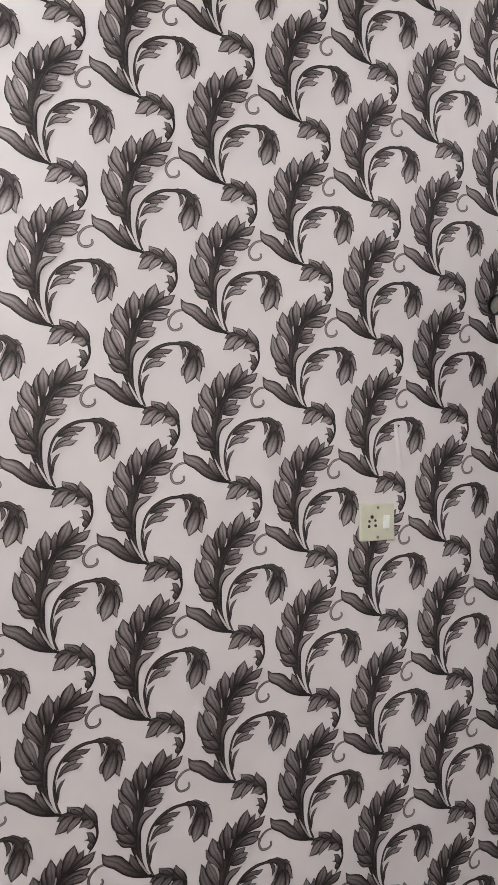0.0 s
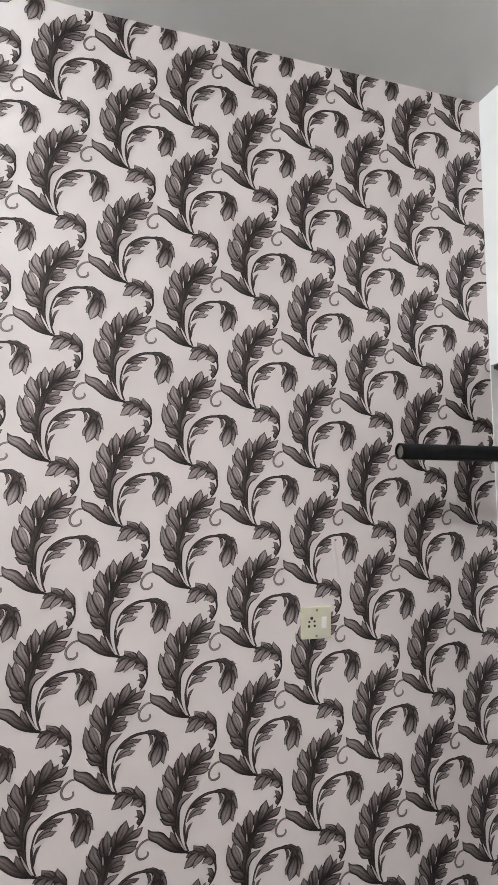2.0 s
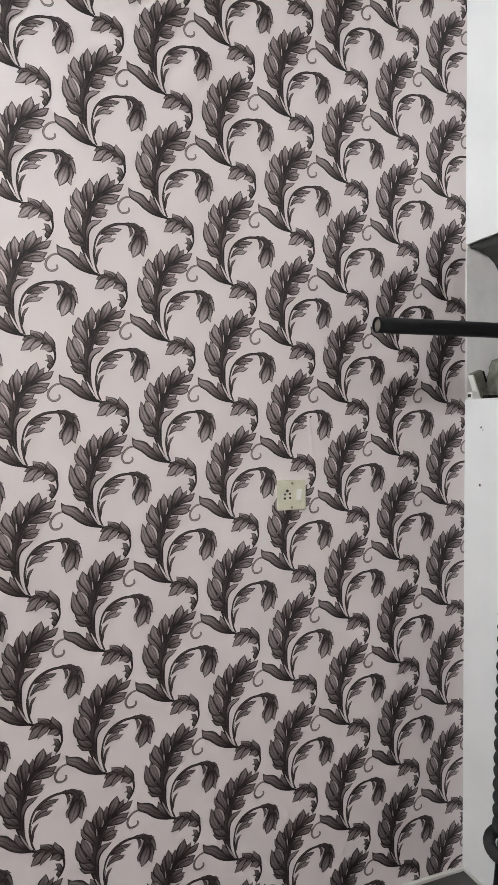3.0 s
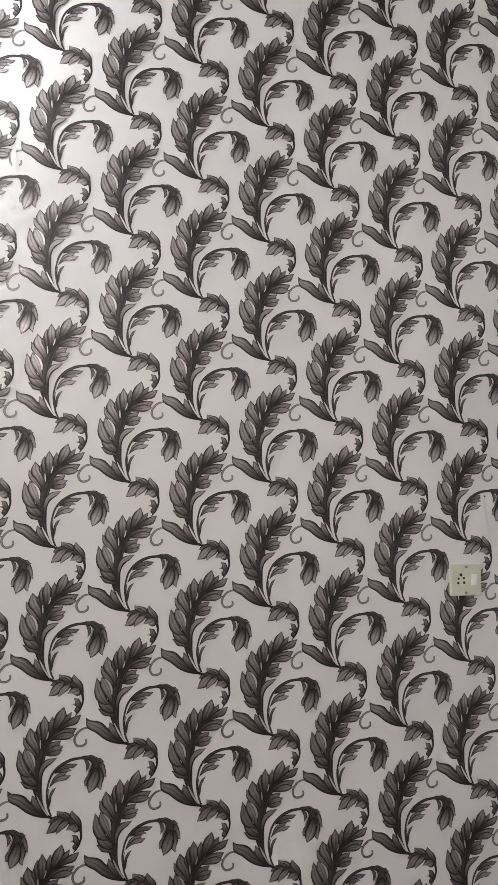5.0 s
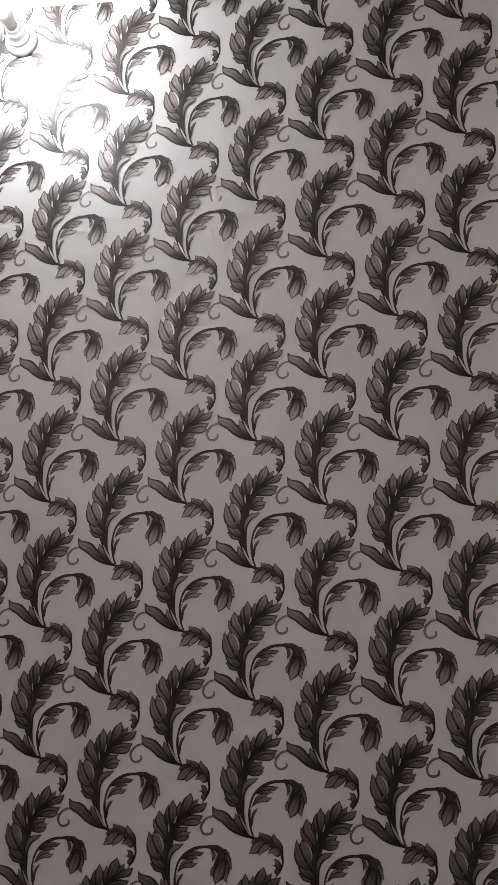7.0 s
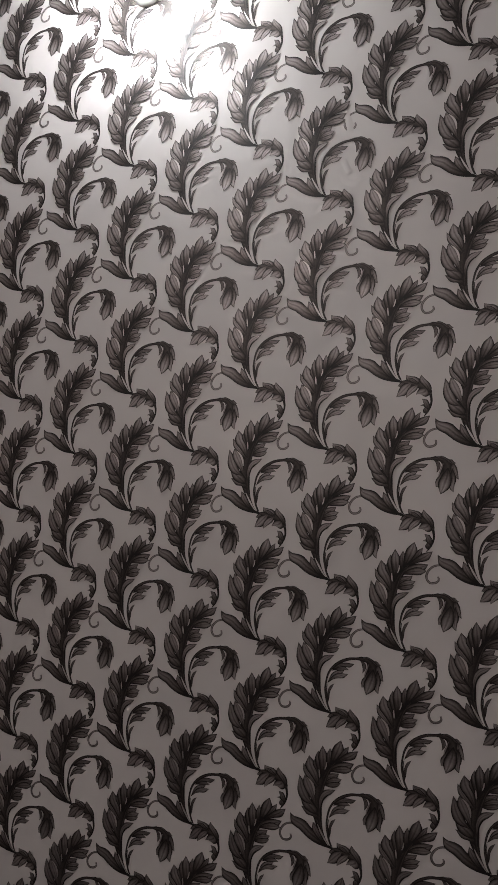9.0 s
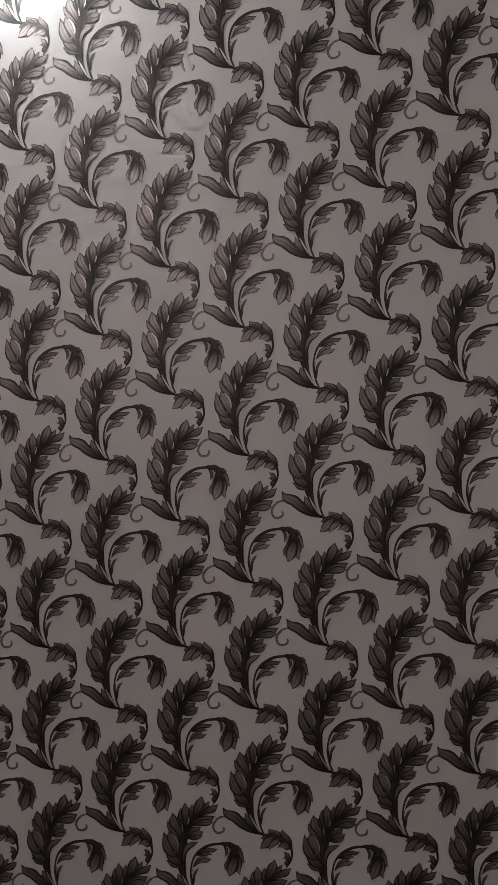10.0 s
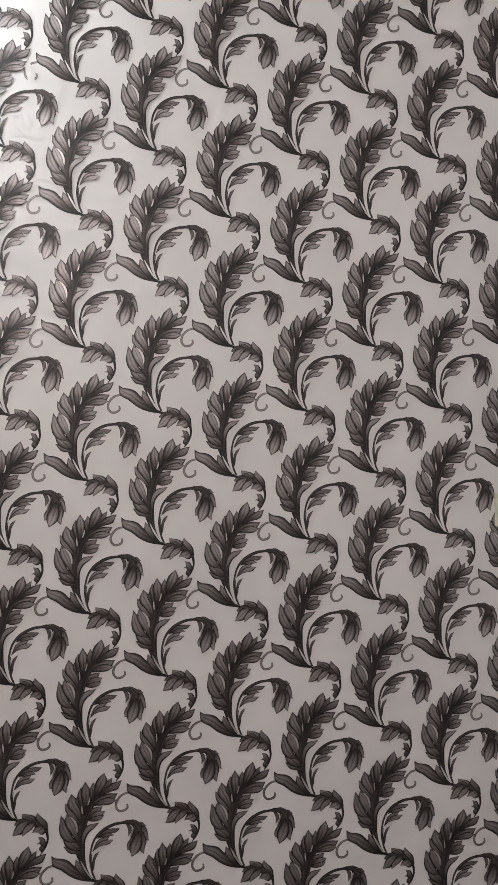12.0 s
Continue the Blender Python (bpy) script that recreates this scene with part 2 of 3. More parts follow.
def make_motif():
    """The printed scroll, in units of the drawing, from the node where the stems meet."""
    bm = bmesh.new()
    lay = bm.verts.layers.float.new("ink")
    depth = [0.0003]

    def down():
        depth[0] += 0.00002
        return depth[0]

    # the tendril and its leaf
    stem(bm, lay, down(), [(-143, 77, 4), (-176, 86, 8), (-206, 79, 9), (-228, 57, 10), (-235, 32, 10), (-223, 10, 10), (-199, 9, 10), (-184, 21, 9), (-186, 37, 7)], 0.66, 0.22)
    blade(bm, lay, down(), [(4, 0), (-37, 5), (-75, 16), (-110, 36), (-143, 64), (-170, 78), (-184, 95), (-186, 132)], [(3, 7), (-28, 30), (-62, 60), (-92, 80), (-112, 101), (-138, 113), (-167, 118), (-186, 132)], 0.86, 0.12)
    blade(bm, lay, down(), [(-16, 12), (-50, 28), (-75, 55), (-85, 76), (-81, 106)], [(-16, 12), (-31, 33), (-45, 58), (-61, 87), (-81, 106)], 0.8, 0.15)
    stem(bm, lay, down(), [(-51, 17, 5), (-21, 8, 8), (2, 3, 10), (22, -3, 12)], 0.05, 0)
    # the stem that droops from the small leaf, and its bud
    stem(bm, lay, down(), [(127, -49, 14), (132, -71, 11), (133, -93, 9), (127, -114, 9), (116, -134, 9), (105, -149, 5), (100, -156, 3)], 0.1, 0)
    blade(bm, lay, down(), [(120, -127), (108, -116), (97, -109), (84, -108)], [(120, -127), (122, -110), (115, -99), (100, -100), (84, -108)], 0.7, 0)
    blade(bm, lay, down(), [(120, -129), (103, -114), (100, -97), (93, -77)], [(120, -129), (127, -108), (117, -85), (107, -80), (93, -77)], 0.72, 0)
    blade(bm, lay, down(), [(109, -146), (98, -138), (97, -126), (103, -116)], [(109, -146), (120, -132), (115, -120), (103, -116)], 0.5, 0)
    # the small leaf
    stem(bm, lay, down(), [(6, 5, 5), (21, 0, 19), (48, -3, 34), (78, -9, 40), (105, -23, 38), (125, -42, 21), (130, -58, 12)], 0.3, 0)
    blade(bm, lay, down(), [(11, 3), (0, -3), (-11, -17)], [(11, 3), (19, -12), (5, -21), (-11, -17)], 0.6, -0.1)
    blade(bm, lay, down(), [(52, -2), (14, -9), (-5, -32), (-18, -64)], [(52, -2), (44, -29), (23, -56), (5, -62), (-18, -64)], 0.95, -0.15)
    blade(bm, lay, down(), [(79, -13), (47, -20), (27, -44), (25, -70)], [(79, -13), (72, -35), (49, -52), (25, -70)], 1, -0.12)
    blade(bm, lay, down(), [(112, -30), (88, -29), (75, -42), (66, -58)], [(112, -30), (125, -58), (107, -68), (85, -56), (66, -58)], 0.9, -0.1)
    blade(bm, lay, down(), [(73, -13), (45, 0), (28, 11), (26, 31)], [(73, -13), (87, 4), (70, 20), (46, 26), (26, 31)], 0.85, -0.1)
    blade(bm, lay, down(), [(86, -13), (59, -5), (42, 4), (35, 16)], [(86, -13), (76, -1), (54, 16), (35, 16)], 0.55, 0)
    blade(bm, lay, down(), [(130, -55), (100, -19), (83, 6), (92, 29)], [(130, -55), (135, -31), (125, -8), (108, 10), (92, 29)], 0.85, 0.05)
    # the leaflets under the arched stem
    blade(bm, lay, down(), [(-9, 40), (-11, 82), (1, 118), (23, 134)], [(-9, 40), (-1, 66), (3, 95), (13, 115), (23, 134)], 0.6, 0.1)
    blade(bm, lay, down(), [(-9, 132), (11, 176), (39, 193), (69, 197)], [(-9, 132), (15, 151), (38, 171), (58, 183), (69, 197)], 0.9, -0.08)
    blade(bm, lay, down(), [(-6, 139), (18, 169), (49, 182), (86, 180)], [(-6, 139), (28, 156), (61, 161), (73, 169), (86, 180)], 1, -0.05)
    blade(bm, lay, down(), [(11, 190), (35, 220), (73, 230), (115, 228)], [(11, 190), (44, 198), (67, 212), (95, 211), (115, 228)], 0.65, 0)
    blade(bm, lay, down(), [(16, 193), (45, 209), (71, 212), (90, 199)], [(16, 193), (44, 193), (69, 197), (90, 199)], 0.75, 0)
    # the arched stem
    stem(bm, lay, down(), [(1, 10, 5), (-10, 39, 7), (-17, 78, 8), (-19, 109, 8), (-14, 142, 8), (-5, 173, 9), (11, 200, 10), (35, 222, 13), (65, 239, 14), (95, 249, 13), (125, 252, 12), (149, 256, 15)], 0.24, 0)
    stem(bm, lay, down(), [(6, 8, 3), (-7, 40, 4), (-12, 71, 5), (-13, 101, 4), (-10, 127, 3)], 0.2, 0)
    # the drooping leaf at the end of the stem
    stem(bm, lay, down(), [(128, 252, 12), (152, 252, 19), (177, 246, 29), (195, 222, 50), (196, 187, 69), (193, 155, 72), (189, 134, 57)], 0.25, 0)
    blade(bm, lay, down(), [(135, 251), (146, 234), (151, 212), (149, 189)], [(135, 251), (160, 238), (166, 219), (161, 203), (149, 189)], 0.55, -0.15)
    blade(bm, lay, down(), [(216, 235), (208, 206), (222, 174), (241, 160)], [(216, 235), (230, 220), (237, 193), (241, 160)], 0.8, -0.05)
    blade(bm, lay, down(), [(196, 247), (209, 237), (219, 228), (232, 231)], [(196, 247), (214, 247), (222, 238), (232, 231)], 0.6, -0.1)
    blade(bm, lay, down(), [(216, 210), (207, 180), (199, 139), (204, 119), (218, 105)], [(216, 210), (229, 171), (223, 140), (218, 105)], 0.95, 0.05)
    blade(bm, lay, down(), [(179, 207), (158, 177), (144, 152), (145, 128)], [(179, 207), (178, 173), (164, 144), (157, 131), (145, 128)], 0.85, 0.05)
    blade(bm, lay, down(), [(198, 213), (170, 177), (155, 136), (164, 96)], [(198, 213), (212, 173), (206, 136), (190, 113), (164, 96)], 1.05, 0.05)
    stem(bm, lay, down(), [(150, 252, 5), (169, 259, 9), (189, 251, 9), (209, 233, 7), (226, 227, 3)], 0.35, 0)
    stem(bm, lay, down(), [(177, 231, 3), (171, 212, 6), (163, 192, 6), (157, 172, 3)], 0.75, 0.5)
    # the body of the plume, then its lobes from the lowest to the top
    stem(bm, lay, down(), [(-9, 11, 4), (-28, 38, 9), (-45, 74, 17), (-57, 109, 29), (-64, 148, 40), (-65, 186, 46), (-62, 225, 50), (-54, 268, 46), (-42, 306, 48), (-26, 340, 53), (-2, 368, 50), (29, 391, 38), (64, 410, 22), (95, 426, 9)], 0.22, 0.02)
    blade(bm, lay, down(), [(-56, 113), (-80, 130), (-110, 138), (-135, 169)], [(-56, 113), (-59, 146), (-88, 163), (-135, 169)], 0.6, 0.05)
    blade(bm, lay, down(), [(-63, 139), (-98, 148), (-126, 174), (-138, 214)], [(-63, 139), (-60, 168), (-93, 198), (-138, 214)], 0.72, 0.05)
    blade(bm, lay, down(), [(-75, 178), (-128, 194), (-150, 240), (-141, 307)], [(-75, 178), (-99, 222), (-117, 269), (-141, 307)], 0.85, -0.1)
    blade(bm, lay, down(), [(-68, 181), (-99, 222), (-125, 270), (-117, 310)], [(-68, 181), (-70, 232), (-84, 276), (-117, 310)], 0.95, -0.05)
    blade(bm, lay, down(), [(-52, 257), (-94, 290), (-120, 321), (-123, 360)], [(-52, 257), (-75, 298), (-96, 333), (-123, 360)], 0.85, -0.05)
    blade(bm, lay, down(), [(-50, 262), (-85, 307), (-113, 350), (-95, 398)], [(-50, 262), (-54, 321), (-68, 366), (-95, 398)], 0.95, 0)
    blade(bm, lay, down(), [(-41, 293), (-65, 335), (-77, 360), (-69, 387)], [(-41, 293), (-47, 336), (-54, 362), (-69, 387)], 0.55, 0.1)
    blade(bm, lay, down(), [(-37, 299), (-62, 352), (-67, 392), (-53, 423)], [(-37, 299), (-31, 349), (-38, 396), (-53, 423)], 0.75, 0.1)
    blade(bm, lay, down(), [(-36, 301), (-49, 365), (-51, 409), (-33, 448)], [(-36, 301), (-10, 362), (-12, 408), (-33, 448)], 0.9, 0.12)
    blade(bm, lay, down(), [(-16, 336), (-18, 381), (-14, 412), (1, 442)], [(-16, 336), (15, 381), (12, 416), (1, 442)], 0.72, 0.15)
    blade(bm, lay, down(), [(-1, 363), (5, 411), (20, 452), (51, 481)], [(-1, 363), (40, 401), (62, 440), (51, 481)], 0.95, 0.15)
    blade(bm, lay, down(), [(13, 376), (40, 411), (62, 441), (86, 458)], [(13, 376), (59, 405), (79, 427), (86, 458)], 0.7, 0.15)
    blade(bm, lay, down(), [(4, 366), (43, 401), (82, 430), (127, 442)], [(4, 366), (65, 391), (108, 405), (127, 442)], 0.8, 0.2)
    blade(bm, lay, down(), [(-16, 333), (13, 368), (60, 386), (108, 385)], [(-16, 333), (35, 344), (83, 352), (108, 385)], 0.75, 0.05)
    blade(bm, lay, down(), [(-12, 336), (28, 362), (67, 370), (101, 356)], [(-12, 336), (31, 337), (73, 339), (101, 356)], 0.85, 0.1)
    blade(bm, lay, down(), [(-38, 282), (-16, 321), (8, 330), (41, 334)], [(-38, 282), (-3, 296), (27, 308), (41, 334)], 0.75, 0.05)
    blade(bm, lay, down(), [(-36, 280), (-3, 306), (20, 314), (52, 310)], [(-36, 280), (2, 285), (35, 292), (52, 310)], 0.9, 0.08)
    blade(bm, lay, down(), [(-36, 277), (-3, 289), (25, 294), (47, 293)], [(-36, 277), (-2, 268), (31, 275), (47, 293)], 0.8, 0.08)
    stem(bm, lay, down(), [(-18, 22, 3), (-39, 70, 10), (-48, 112, 17), (-49, 155, 19), (-47, 198, 17), (-39, 241, 14), (-24, 292, 10), (-3, 342, 7), (24, 380, 3)], 0.24, 0.06)
    blade(bm, lay, down(), [(-47, 131), (-54, 202), (-28, 251), (24, 261)], [(-47, 131), (-41, 184), (-26, 221), (0, 237), (24, 261)], 0.95, 0)
    stem(bm, lay, down(), [(-48, 112, 3), (-45, 155, 6), (-39, 193, 6), (-26, 218, 5), (-5, 236, 3)], 0.02, 0)
    # pale slits left unprinted between the lobes
    stem(bm, lay, down(), [(-104, 299, 3), (-86, 280, 8), (-75, 255, 9), (-72, 226, 3)], 1.6, 1.2)
    stem(bm, lay, down(), [(-50, 341, 3), (-49, 322, 6), (-48, 305, 3)], 1.6, 1.2)
    stem(bm, lay, down(), [(-15, 376, 3), (-18, 359, 5), (-24, 344, 3)], 1.6, 1.2)
    stem(bm, lay, down(), [(-60, 99, 3), (-42, 62, 8), (-21, 27, 5), (-11, 15, 3)], 1.6, 1.2)
    return bm


whole = make_motif()
motif_mesh = bpy.data.meshes.new("leaf_scroll")
whole.to_mesh(motif_mesh)
motif_mesh.materials.append(INK)


def trimmed(cuts):
    """The scroll cut off where the paper ends: rows of (point, normal) of the side that goes."""
    bm = whole.copy()
    for co, no in cuts:
        bmesh.ops.bisect_plane(bm, geom=bm.verts[:] + bm.edges[:] + bm.faces[:], plane_co=co, plane_no=no, clear_outer=True)
    if not bm.faces:
        bm.free()
        return None
    return finish(bm, "leaf_scroll", INK)


REACH_L, REACH_R, REACH_U, REACH_D = 0.135, 0.125, 0.255, 0.085
cut_meshes = {}
for i in range(-15, 6):
    x = i * DX
    if x - REACH_L > WALL_X:
        continue
    for k in range(-12, 11):
        if (i + k) % 2:
            continue
        z = NODE_Z - k * DZ / 2
        cuts, key = [], []
        if x + REACH_R > WALL_X - 0.02:
            edge = WALL_X + LEAN * (z + 0.1 - 1.5)
            cuts.append(((edge - x, 0, 0), (1, 0, 0)))
            key.append(("x", i, k))
        if z + REACH_U > CEIL - 0.002:
            cuts.append(((0, 0, CEIL - 0.002 - z), (0, 0, 1)))
            key.append(("z", k))
        if z - REACH_D < 0.0:
            cuts.append(((0, 0, -z), (0, 0, -1)))
            key.append(("f", k))
        me = motif_mesh
        if cuts:
            tag = tuple(key)
            if tag not in cut_meshes:
                cut_meshes[tag] = trimmed(cuts)
            me = cut_meshes[tag]
        if me is None:
            continue
        ob = new("leaf_scroll", me)
        ob.location = (x, 0, z)
        ob.parent = wall_papered

# ---- the socket with its switch ----
SX, SZ = -0.007, 1.229
plate = empty("wall_socket", (SX, 0, SZ))
tagged(plate, "aged cream plastic wall socket with rocker switch", "socket")
part("plate", boxed((-0.0435, -0.009, -0.042), (0.0435, 0.002, 0.042), 0.003), PLATE, plate)
rock = part("rocker", boxed((0.014, -0.0135, -0.014), (0.028, -0.008, 0.017), 0.0015), ROCKER, plate, "white rocker switch")
rock.rotation_euler = (radians(7), 0, 0)
turn = Matrix.Rotation(radians(90), 4, "X")
for hx, hz, hr in ((-0.0145, 0.0125, 0.0042), (-0.0215, 0.003, 0.0030), (-0.0065, 0.004, 0.0030), (-0.0225, -0.0085, 0.0035), (-0.0060, -0.0075, 0.0035)):
    part("pin_hole", lathe([(hr, 0.0), (hr, 0.0007)], Matrix.Translation((hx, -0.0089, hz)) @ turn, 14), HOLE, plate, "dark pin hole")
for hx, hz in ((0.001, 0.033), (-0.001, -0.034)):
    part("screw", lathe([(0.0034, 0.0), (0.0034, 0.0008), (0.0015, 0.0013)], Matrix.Translation((hx, -0.0089, hz)) @ turn, 14), BRASS, plate, "dull plate screw")

# ---- the lit bulb in its holder ----
BX, BZ = -1.722, 2.762
lamp = empty("wall_bulb", (BX, 0, BZ))
tagged(lamp, "lit white bulb in a white holder under the ceiling", "wall lamp")
part("base_plate", lathe([(0.045, 0.0), (0.046, 0.008), (0.042, 0.017), (0.032, 0.022)], turn, 40), ROCKER, lamp, smooth=True)
part("holder", lathe([(0.033, 0.018), (0.033, 0.030), (0.026, 0.034), (0.025, 0.048), (0.021, 0.052), (0.020, 0.062)], turn, 40), ROCKER, lamp)
part("bulb_body", lathe([(0.015, 0.060), (0.016, 0.074), (0.020, 0.094), (0.027, 0.118), (0.030, 0.132)], turn, 40), ROCKER, lamp, "white plastic bulb body", smooth=True)
glass = [(0.030, 0.132)] + [(0.032 * math.cos(a), 0.142 + 0.034 * math.sin(a)) for a in [radians(d) for d in range(-8, 89, 12)]]
part("bulb", lathe(glass + [(0.0005, 0.1761)], turn, 32), GLOW, lamp, "glowing white dome of the bulb", smooth=True)

# ---- tube added on the ceiling, out of view, as fill light ----
fill_tube = empty("fill_tube", (-2.05, -2.75, CEIL))
tagged(fill_tube, "unseen tube light on the ceiling, added as fill light", "tube light")
part("batten", boxed((-0.022, -0.63, -0.030), (0.022, 0.63, 0.0), 0.004), ROCKER, fill_tube)
for y in (-0.618, 0.618):
    part("end_cap", boxed((-0.017, y - 0.014, -0.066), (0.017, y + 0.014, -0.028), 0.004), ROCKER, fill_tube)
part("tube", lathe([(0.0135, -0.606), (0.0135, 0.606)], Matrix.Translation((0, 0, -0.050)) @ Matrix.Rotation(radians(90), 4, "X"), 24), FILL_GLOW, fill_tube, "glowing tube added as fill light", smooth=True)

# ---- the window recess in the white wall ----
win = empty("window_1", (WALL_X + 0.002, 0, SILL))
tagged(win, "small recessed window with grey plaster reveal and dark shutter", "window", kind="structure")
H = HEAD - SILL
part("reveal", boxed((0.001, -0.002, 0.0), (NICHE, 0.06, H)), JAMB, win, "bare grey plaster reveal").location = (0, -0.0015, 0)
part("window_frame", boxed((NICHE - 0.02, NICHE_Y, 0.0), (NICHE, -0.005, 0.03), 0.003), DARKPANE, win)
part("shutter", boxed((NICHE, NICHE_Y - 0.02, -0.02), (NICHE + 0.03, -0.001, H + 0.02)), DARKPANE, win, "dark shutter")
vault = bmesh.new()
profile = [(0.012, -0.001), (0.012, -0.010), (0.045, -0.014), (0.085, -0.030), (0.112, -0.052), (0.132, -0.085), (NICHE - 0.001, -0.14), (NICHE - 0.001, -0.001)]
ends = [[vault.verts.new((x, y, H + z)) for x, z in profile] for y in (NICHE_Y, -0.004)]
vault.faces.new(ends[0])
vault.faces.new(ends[1][::-1])
for k in range(len(profile)):
    n = (k + 1) % len(profile)
    vault.faces.new((ends[0][k], ends[1][k], ends[1][n], ends[0][n]))
bmesh.ops.recalc_face_normals(vault, faces=vault.faces)
part("soffit", vault, DARKPANE, win, "dark rounded lintel underside")

# ---- on the sill of the recess ----
def crumpled(size, seed, cuts=10, rough=0.16):
    bm = bmesh.new()
    bmesh.ops.create_icosphere(bm, subdivisions=4, radius=0.5)
    for v in bm.verts:
        n = noise.noise(v.co * 3.1 + Vector((seed, 0, 0))) + 0.6 * abs(noise.noise(v.co * 7.0 + Vector((0, seed, 0)))) + 0.25 * abs(noise.noise(v.co * 15.0))
        v.co *= 1 + rough * n
        v.co.x, v.co.y, v.co.z = v.co.x * size[0], v.co.y * size[1], max(v.co.z, -0.42) * size[2]
    low = min(v.co.z for v in bm.verts)
    for v in bm.verts:
        v.co.z -= low
    return bm


bag = part("paper_bag", crumpled((0.075, 0.09, 0.120), 4.2, rough=0.5), GREYBAG, smooth=True)
bag.location = (WALL_X + 0.096, -0.065, SILL)
bag.rotation_euler = (0, 0, radians(25))
tagged(bag, "crumpled grey-brown paper bag on the window sill", "bag")
carton = empty("flat_carton", (WALL_X + 0.056, -0.020, SILL))
tagged(carton, "narrow grey-brown carton leaning in the recess, white edge", "carton")
carton.rotation_euler = (0, radians(-21), 0)
part("body", boxed((-0.017, -0.012, 0.006), (0.017, 0.012, 0.092), 0.0015), GREYBAG, carton)
part("edge", boxed((-0.0225, -0.0115, 0.004), (-0.0175, 0.0115, 0.088), 0.001), ROCKER, carton, "white plastic edge strip")
part("strap", boxed((0.0175, -0.0115, 0.010), (0.0245, 0.0115, 0.086), 0.001), BLACK, carton, "black side strip")
cord = bmesh.new()
path = smooth_path([(0.118, -0.150, 0.090), (0.104, -0.158, 0.060), (0.088, -0.160, 0.028), (0.052, -0.158, 0.010), (0.010, -0.156, 0.006)], 6)
rings = []
for i, p in enumerate(path):
    t = (path[min(i + 1, len(path) - 1)] - path[max(i - 1, 0)]).normalized()
    u = t.cross(Vector((0, 1, 0))).normalized()
    w = t.cross(u)
    rings.append([cord.verts.new(p + 0.004 * (math.cos(b) * u + math.sin(b) * w)) for b in [2 * math.pi * j / 8 for j in range(8)]])
for p, q in zip(rings, rings[1:]):
    for j in range(8):
        k = (j + 1) % 8
        cord.faces.new((p[j], q[j], q[k], p[k]))
cord.faces.new(rings[0])
cord.faces.new(rings[-1][::-1])
bmesh.ops.recalc_face_normals(cord, faces=cord.faces)
cord = part("cord", cord, JAMB, smooth=True)
cord.location = (WALL_X, 0, SILL)
tagged(cord, "pale thin cord lying curled on the window sill", "cord")
tray = part("tray", boxed((-0.034, -0.014, 0.0), (0.034, 0.014, 0.012), 0.003), BLACK)
tray.location = (WALL_X + 0.070, -0.050, SILL)
tagged(tray, "low black plastic tray on the window sill", "tray")
cube = empty("small_box", (WALL_X + 0.016, -0.018, SILL))
tagged(cube, "small white plastic box with a dark square face", "box")
part("case", boxed((-0.013, -0.012, 0.0), (0.013, 0.012, 0.024), 0.003), ROCKER, cube)
part("face", boxed((-0.0142, -0.006, 0.006), (-0.0128, 0.006, 0.016)), HOLE, cube, "dark square face")

# ---- the garment rail ----
rail = empty("garment_rail", (0.535, -0.30, 0.0))
tagged(rail, "black steel tube rail on an upright beside the wall", "clothes rail")
ROD_Z = 1.668
along = Matrix.Translation((-0.452, 0, ROD_Z - 0.003)) @ Matrix.Rotation(radians(89.6), 4, "Y")
part("rod", lathe([(0.0160, 0.03), (0.0165, 0.0), (0.0195, 0.0), (0.0195, 0.512)], along, 32), BLACK, rail, "black hollow tube")
part("end_plug", lathe([(0.0004, 0.006), (0.010, 0.006), (0.0162, 0.005)], along, 24), TUBE_IN, rail, "brownish plug in the end of the tube")
part("upright", lathe([(0.017, 0.0), (0.017, ROD_Z)], Matrix.Translation((-0.008, 0, 0)), 24), BLACK, rail)
part("foot", boxed((-0.03, -0.10, 0.0), (0.05, 0.10, 0.02), 0.004), BLACK, rail)


# ---- the twisted cloth wound round the upright ----
def twisted(z0, z1, pitch, rows=420, around=28):
    bm = bmesh.new()
    rings = []
    for i in range(rows + 1):
        s = i / rows
        z = z0 + (z1 - z0) * s
        r0 = 0.040 + 0.003 * math.sin(5 * s)
        ring = []
        for j in range(around):
            a = 2 * math.pi * j / around
            phase = 2 * math.pi * z / pitch + a + 0.8 * noise.noise(Vector((0, 0, z * 9)))
            r = r0 + 0.022 * abs(math.sin(phase / 2)) ** 0.9 + 0.002 * noise.noise(Vector((math.cos(a) * 2, math.sin(a) * 2, z * 40)))
            ring.append(bm.verts.new((r * math.cos(a) + 0.036 * (z - z0), r * math.sin(a), z)))
        rings.append(ring)
    for p, q in zip(rings, rings[1:]):
        for j in range(around):
            k = (j + 1) % around
            bm.faces.new((p[j], p[k], q[k], q[j]))
    bm.faces.new(rings[0][::-1])
    bm.faces.new(rings[-1])
    return bm


TIE_Z = 0.31
scarf = empty("twisted_curtain", (0.521, -0.30, 0.0))
tagged(scarf, "charcoal cloth twisted like rope round a black upright", "curtain")
part("twist", twisted(TIE_Z, 1.50, 0.036), CLOTH, scarf, smooth=True)
knot = bmesh.new()
ringpts = []
for i in range(36):
    a = 2 * math.pi * i / 36
    c = Vector((-0.026 + 0.050 * math.cos(a), 0.050 * math.sin(a), 0.284 + 0.014 * math.sin(a + 0.6)))
    out = Vector((math.cos(a), math.sin(a), 0))
    ringpts.append([knot.verts.new(c + out * 0.016 * math.cos(b) + Vector((0, 0, 0.018 * math.sin(b)))) for b in [2 * math.pi * j / 14 for j in range(14)]])
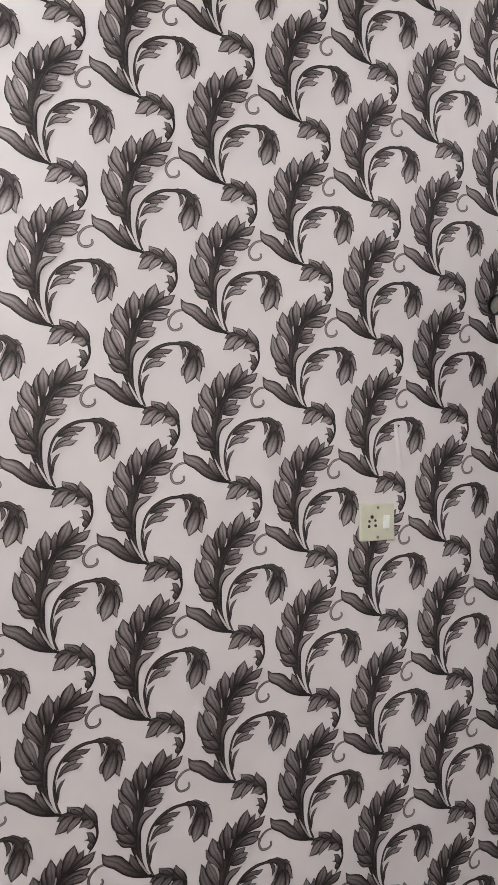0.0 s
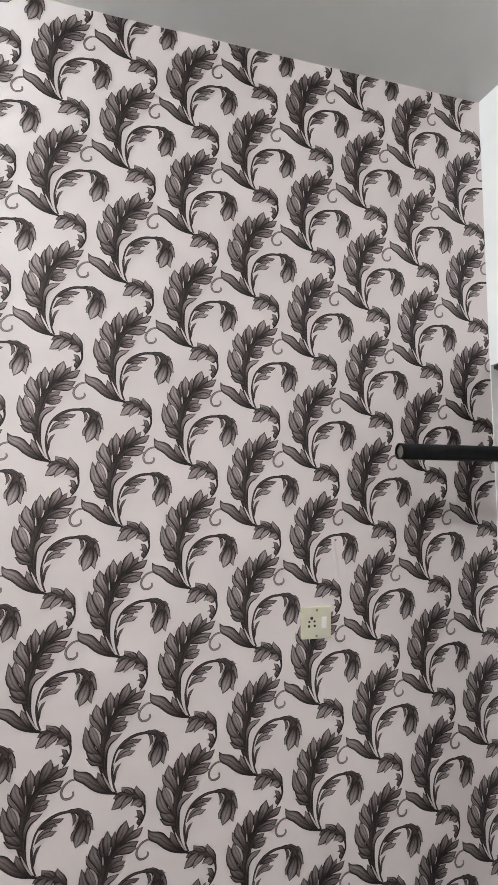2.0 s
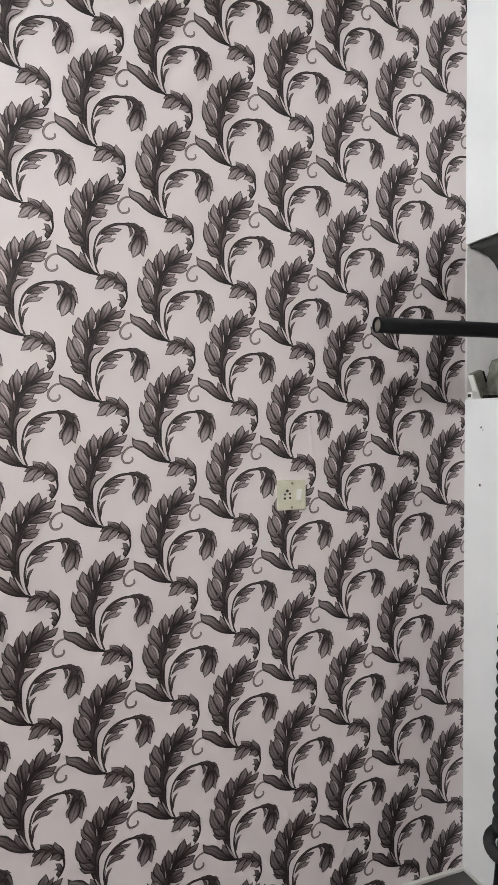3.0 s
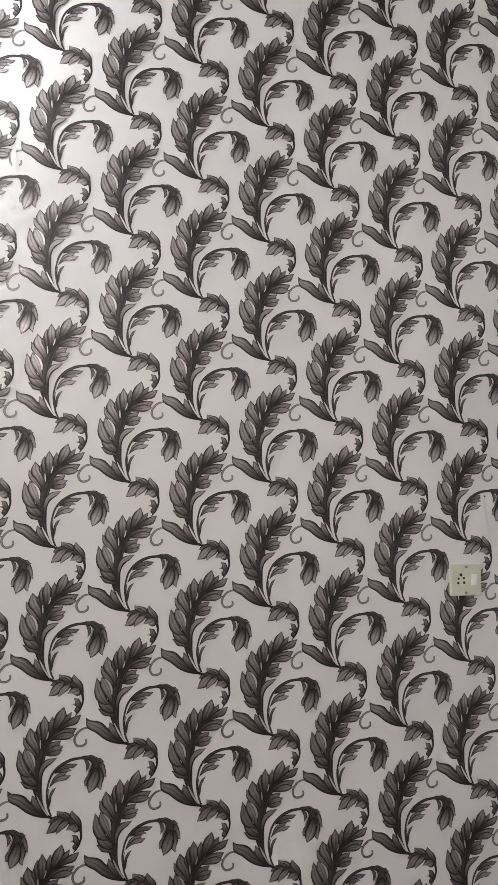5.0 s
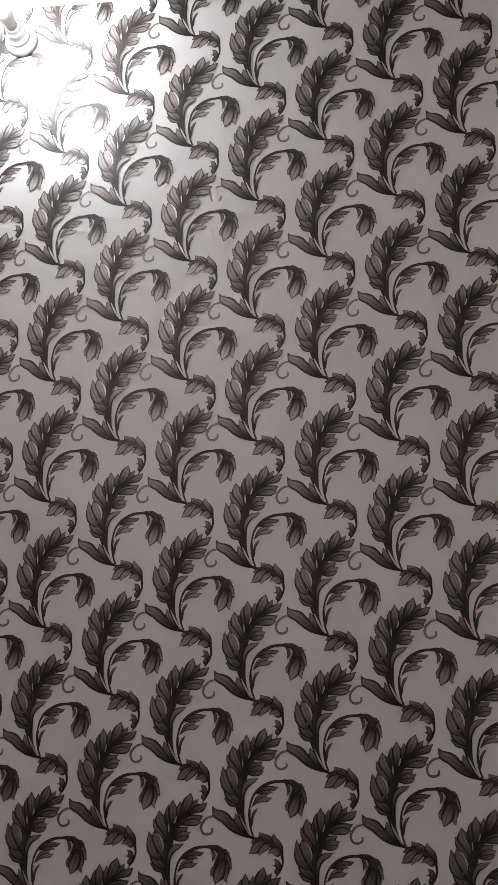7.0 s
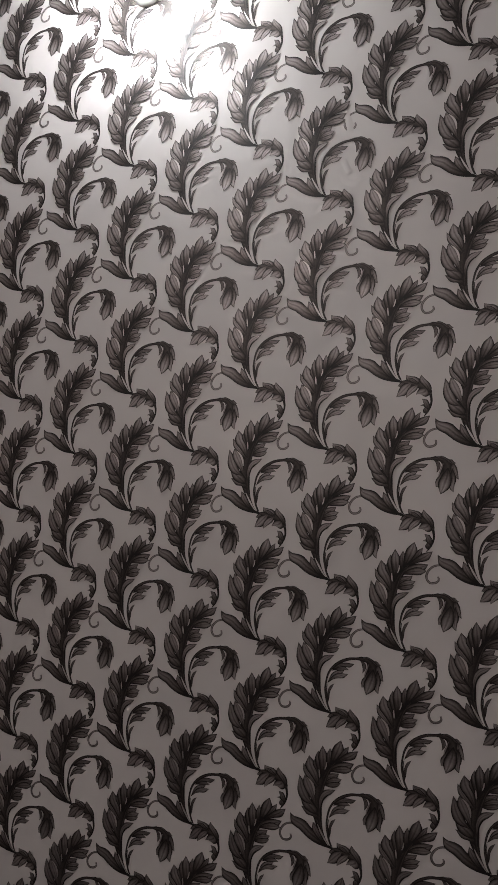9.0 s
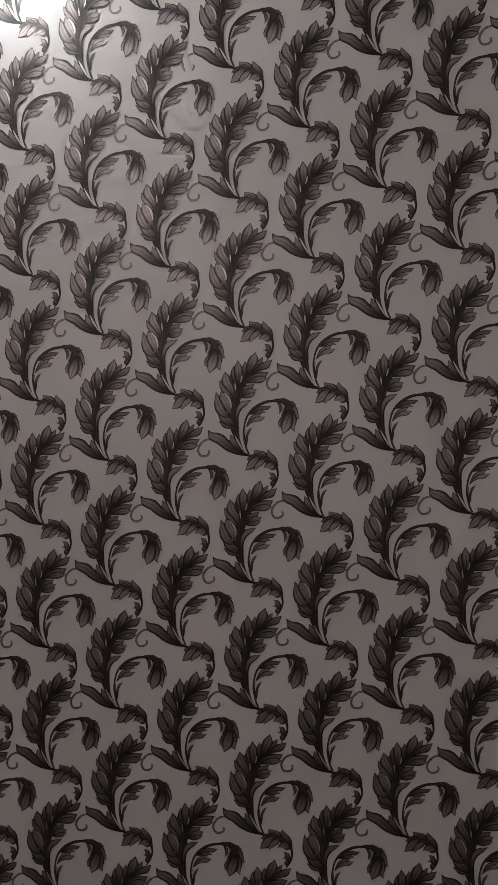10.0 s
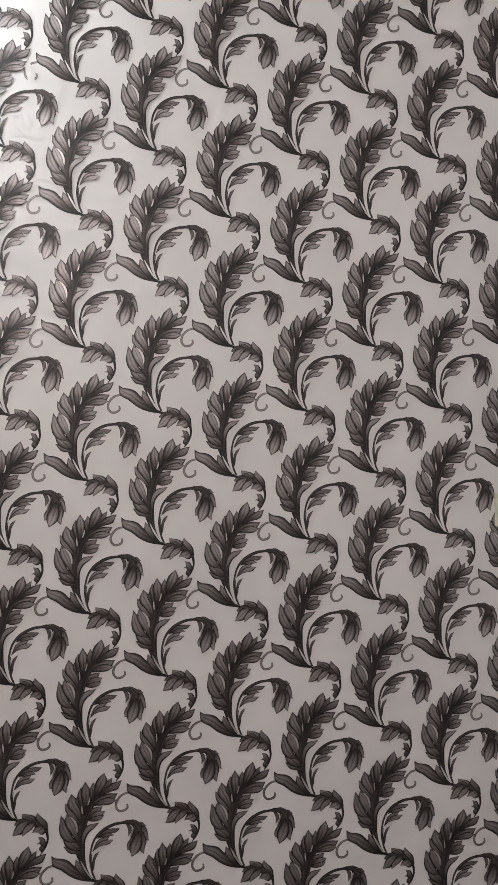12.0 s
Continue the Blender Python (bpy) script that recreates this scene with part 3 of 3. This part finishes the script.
for i in range(36):
    p, q = ringpts[i], ringpts[(i + 1) % 36]
    for j in range(14):
        k = (j + 1) % 14
        knot.faces.new((p[j], q[j], q[k], p[k]))
part("tie", knot, CLOTH, scarf, "knotted tie band", smooth=True)
tail = bmesh.new()
rings = []
for i in range(13):
    z = 0.004 + 0.30 * i / 12
    ring = []
    for j in range(40):
        a = 2 * math.pi * j / 40
        fold = 0.034 + 0.003 * math.sin(7 * a + 2 * z) + 0.004 * (1 - i / 12)
        ring.append(tail.verts.new((-0.046 + 0.030 * i / 12 + fold * math.cos(a), fold * math.sin(a), z)))
    rings.append(ring)
for p, q in zip(rings, rings[1:]):
    for j in range(40):
        k = (j + 1) % 40
        tail.faces.new((p[j], p[k], q[k], q[j]))
tail.faces.new(rings[0][::-1])
tail.faces.new(rings[-1])
part("tail", tail, BLACK, scarf, "black hem hanging below the tie", smooth=True)

# ---- skirting, marks on the white wall, ridge under the paper ----
skirt = part("baseboard", boxed((LEFT_X, -0.012, 0.0), (WALL_X, -0.0005, 0.012), 0.002), SKIRT)
tagged(skirt, "low pale tile edge along the papered wall", "baseboard", kind="structure")
skirt = part("baseboard", boxed((WALL_X - 0.012, BACK_Y, 0.0), (WALL_X - 0.0005, -0.013, 0.012), 0.002), SKIRT)
tagged(skirt, "low pale tile edge along the white wall", "baseboard", kind="structure")
for y, z, r in ((-0.074, 1.412, 0.0035), (-0.070, 1.236, 0.0045), (-0.19, 2.02, 0.005), (-0.082, 1.404, 0.002)):
    mark = part("nail_hole", lathe([(r, 0.0), (r * 0.7, 0.0012)], Matrix.Translation((WALL_X + LEAN * (z - 1.5) - 0.0003, y, z)) @ Matrix.Rotation(radians(-90), 4, "Y"), 9), TUBE_IN, wall_right)


def paper_ridge(points, half, high):
    """A low fold in the paper through rows of (x, z)."""
    bm = bmesh.new()
    path = smooth_path([Vector((x, z)) for x, z in points], 4)
    rows = []
    for i, p in enumerate(path):
        t = (path[min(i + 1, len(path) - 1)] - path[max(i - 1, 0)]).normalized()
        n = Vector((-t.y, t.x))
        swell = math.sin(math.pi * i / (len(path) - 1)) ** 0.6
        rows.append([bm.verts.new((p.x + n.x * half * u, -0.0002 - high * swell * (1 - u * u), p.y + n.y * half * u)) for u in (-1, -0.66, -0.33, 0, 0.33, 0.66, 1)])
    for a, c in zip(rows, rows[1:]):
        for k in range(6):
            bm.faces.new((a[k], a[k + 1], c[k + 1], c[k]))
    return bm


part("paper_ridge", paper_ridge([(0.048, 1.46), (0.052, 1.42), (0.058, 1.38), (0.060, 1.34)], 0.007, 0.0018), PAPER, wall_papered, "raised fold in the paper over a cable", smooth=True)
part("paper_ridge", paper_ridge([(-1.205, 2.180), (-1.186, 2.150), (-1.160, 2.140), (-1.140, 2.155)], 0.009, 0.0006), PAPER, wall_papered, "small blister in the paper", smooth=True)
part("paper_ridge", paper_ridge([(-1.190, 2.205), (-1.180, 2.180), (-1.172, 2.165)], 0.008, 0.0008), PAPER, wall_papered, "small blister in the paper", smooth=True)
part("paper_ridge", paper_ridge([(-1.19, 2.335), (-1.175, 2.30), (-1.170, 2.27)], 0.009, 0.0009), PAPER, wall_papered, "small blister in the paper", smooth=True)
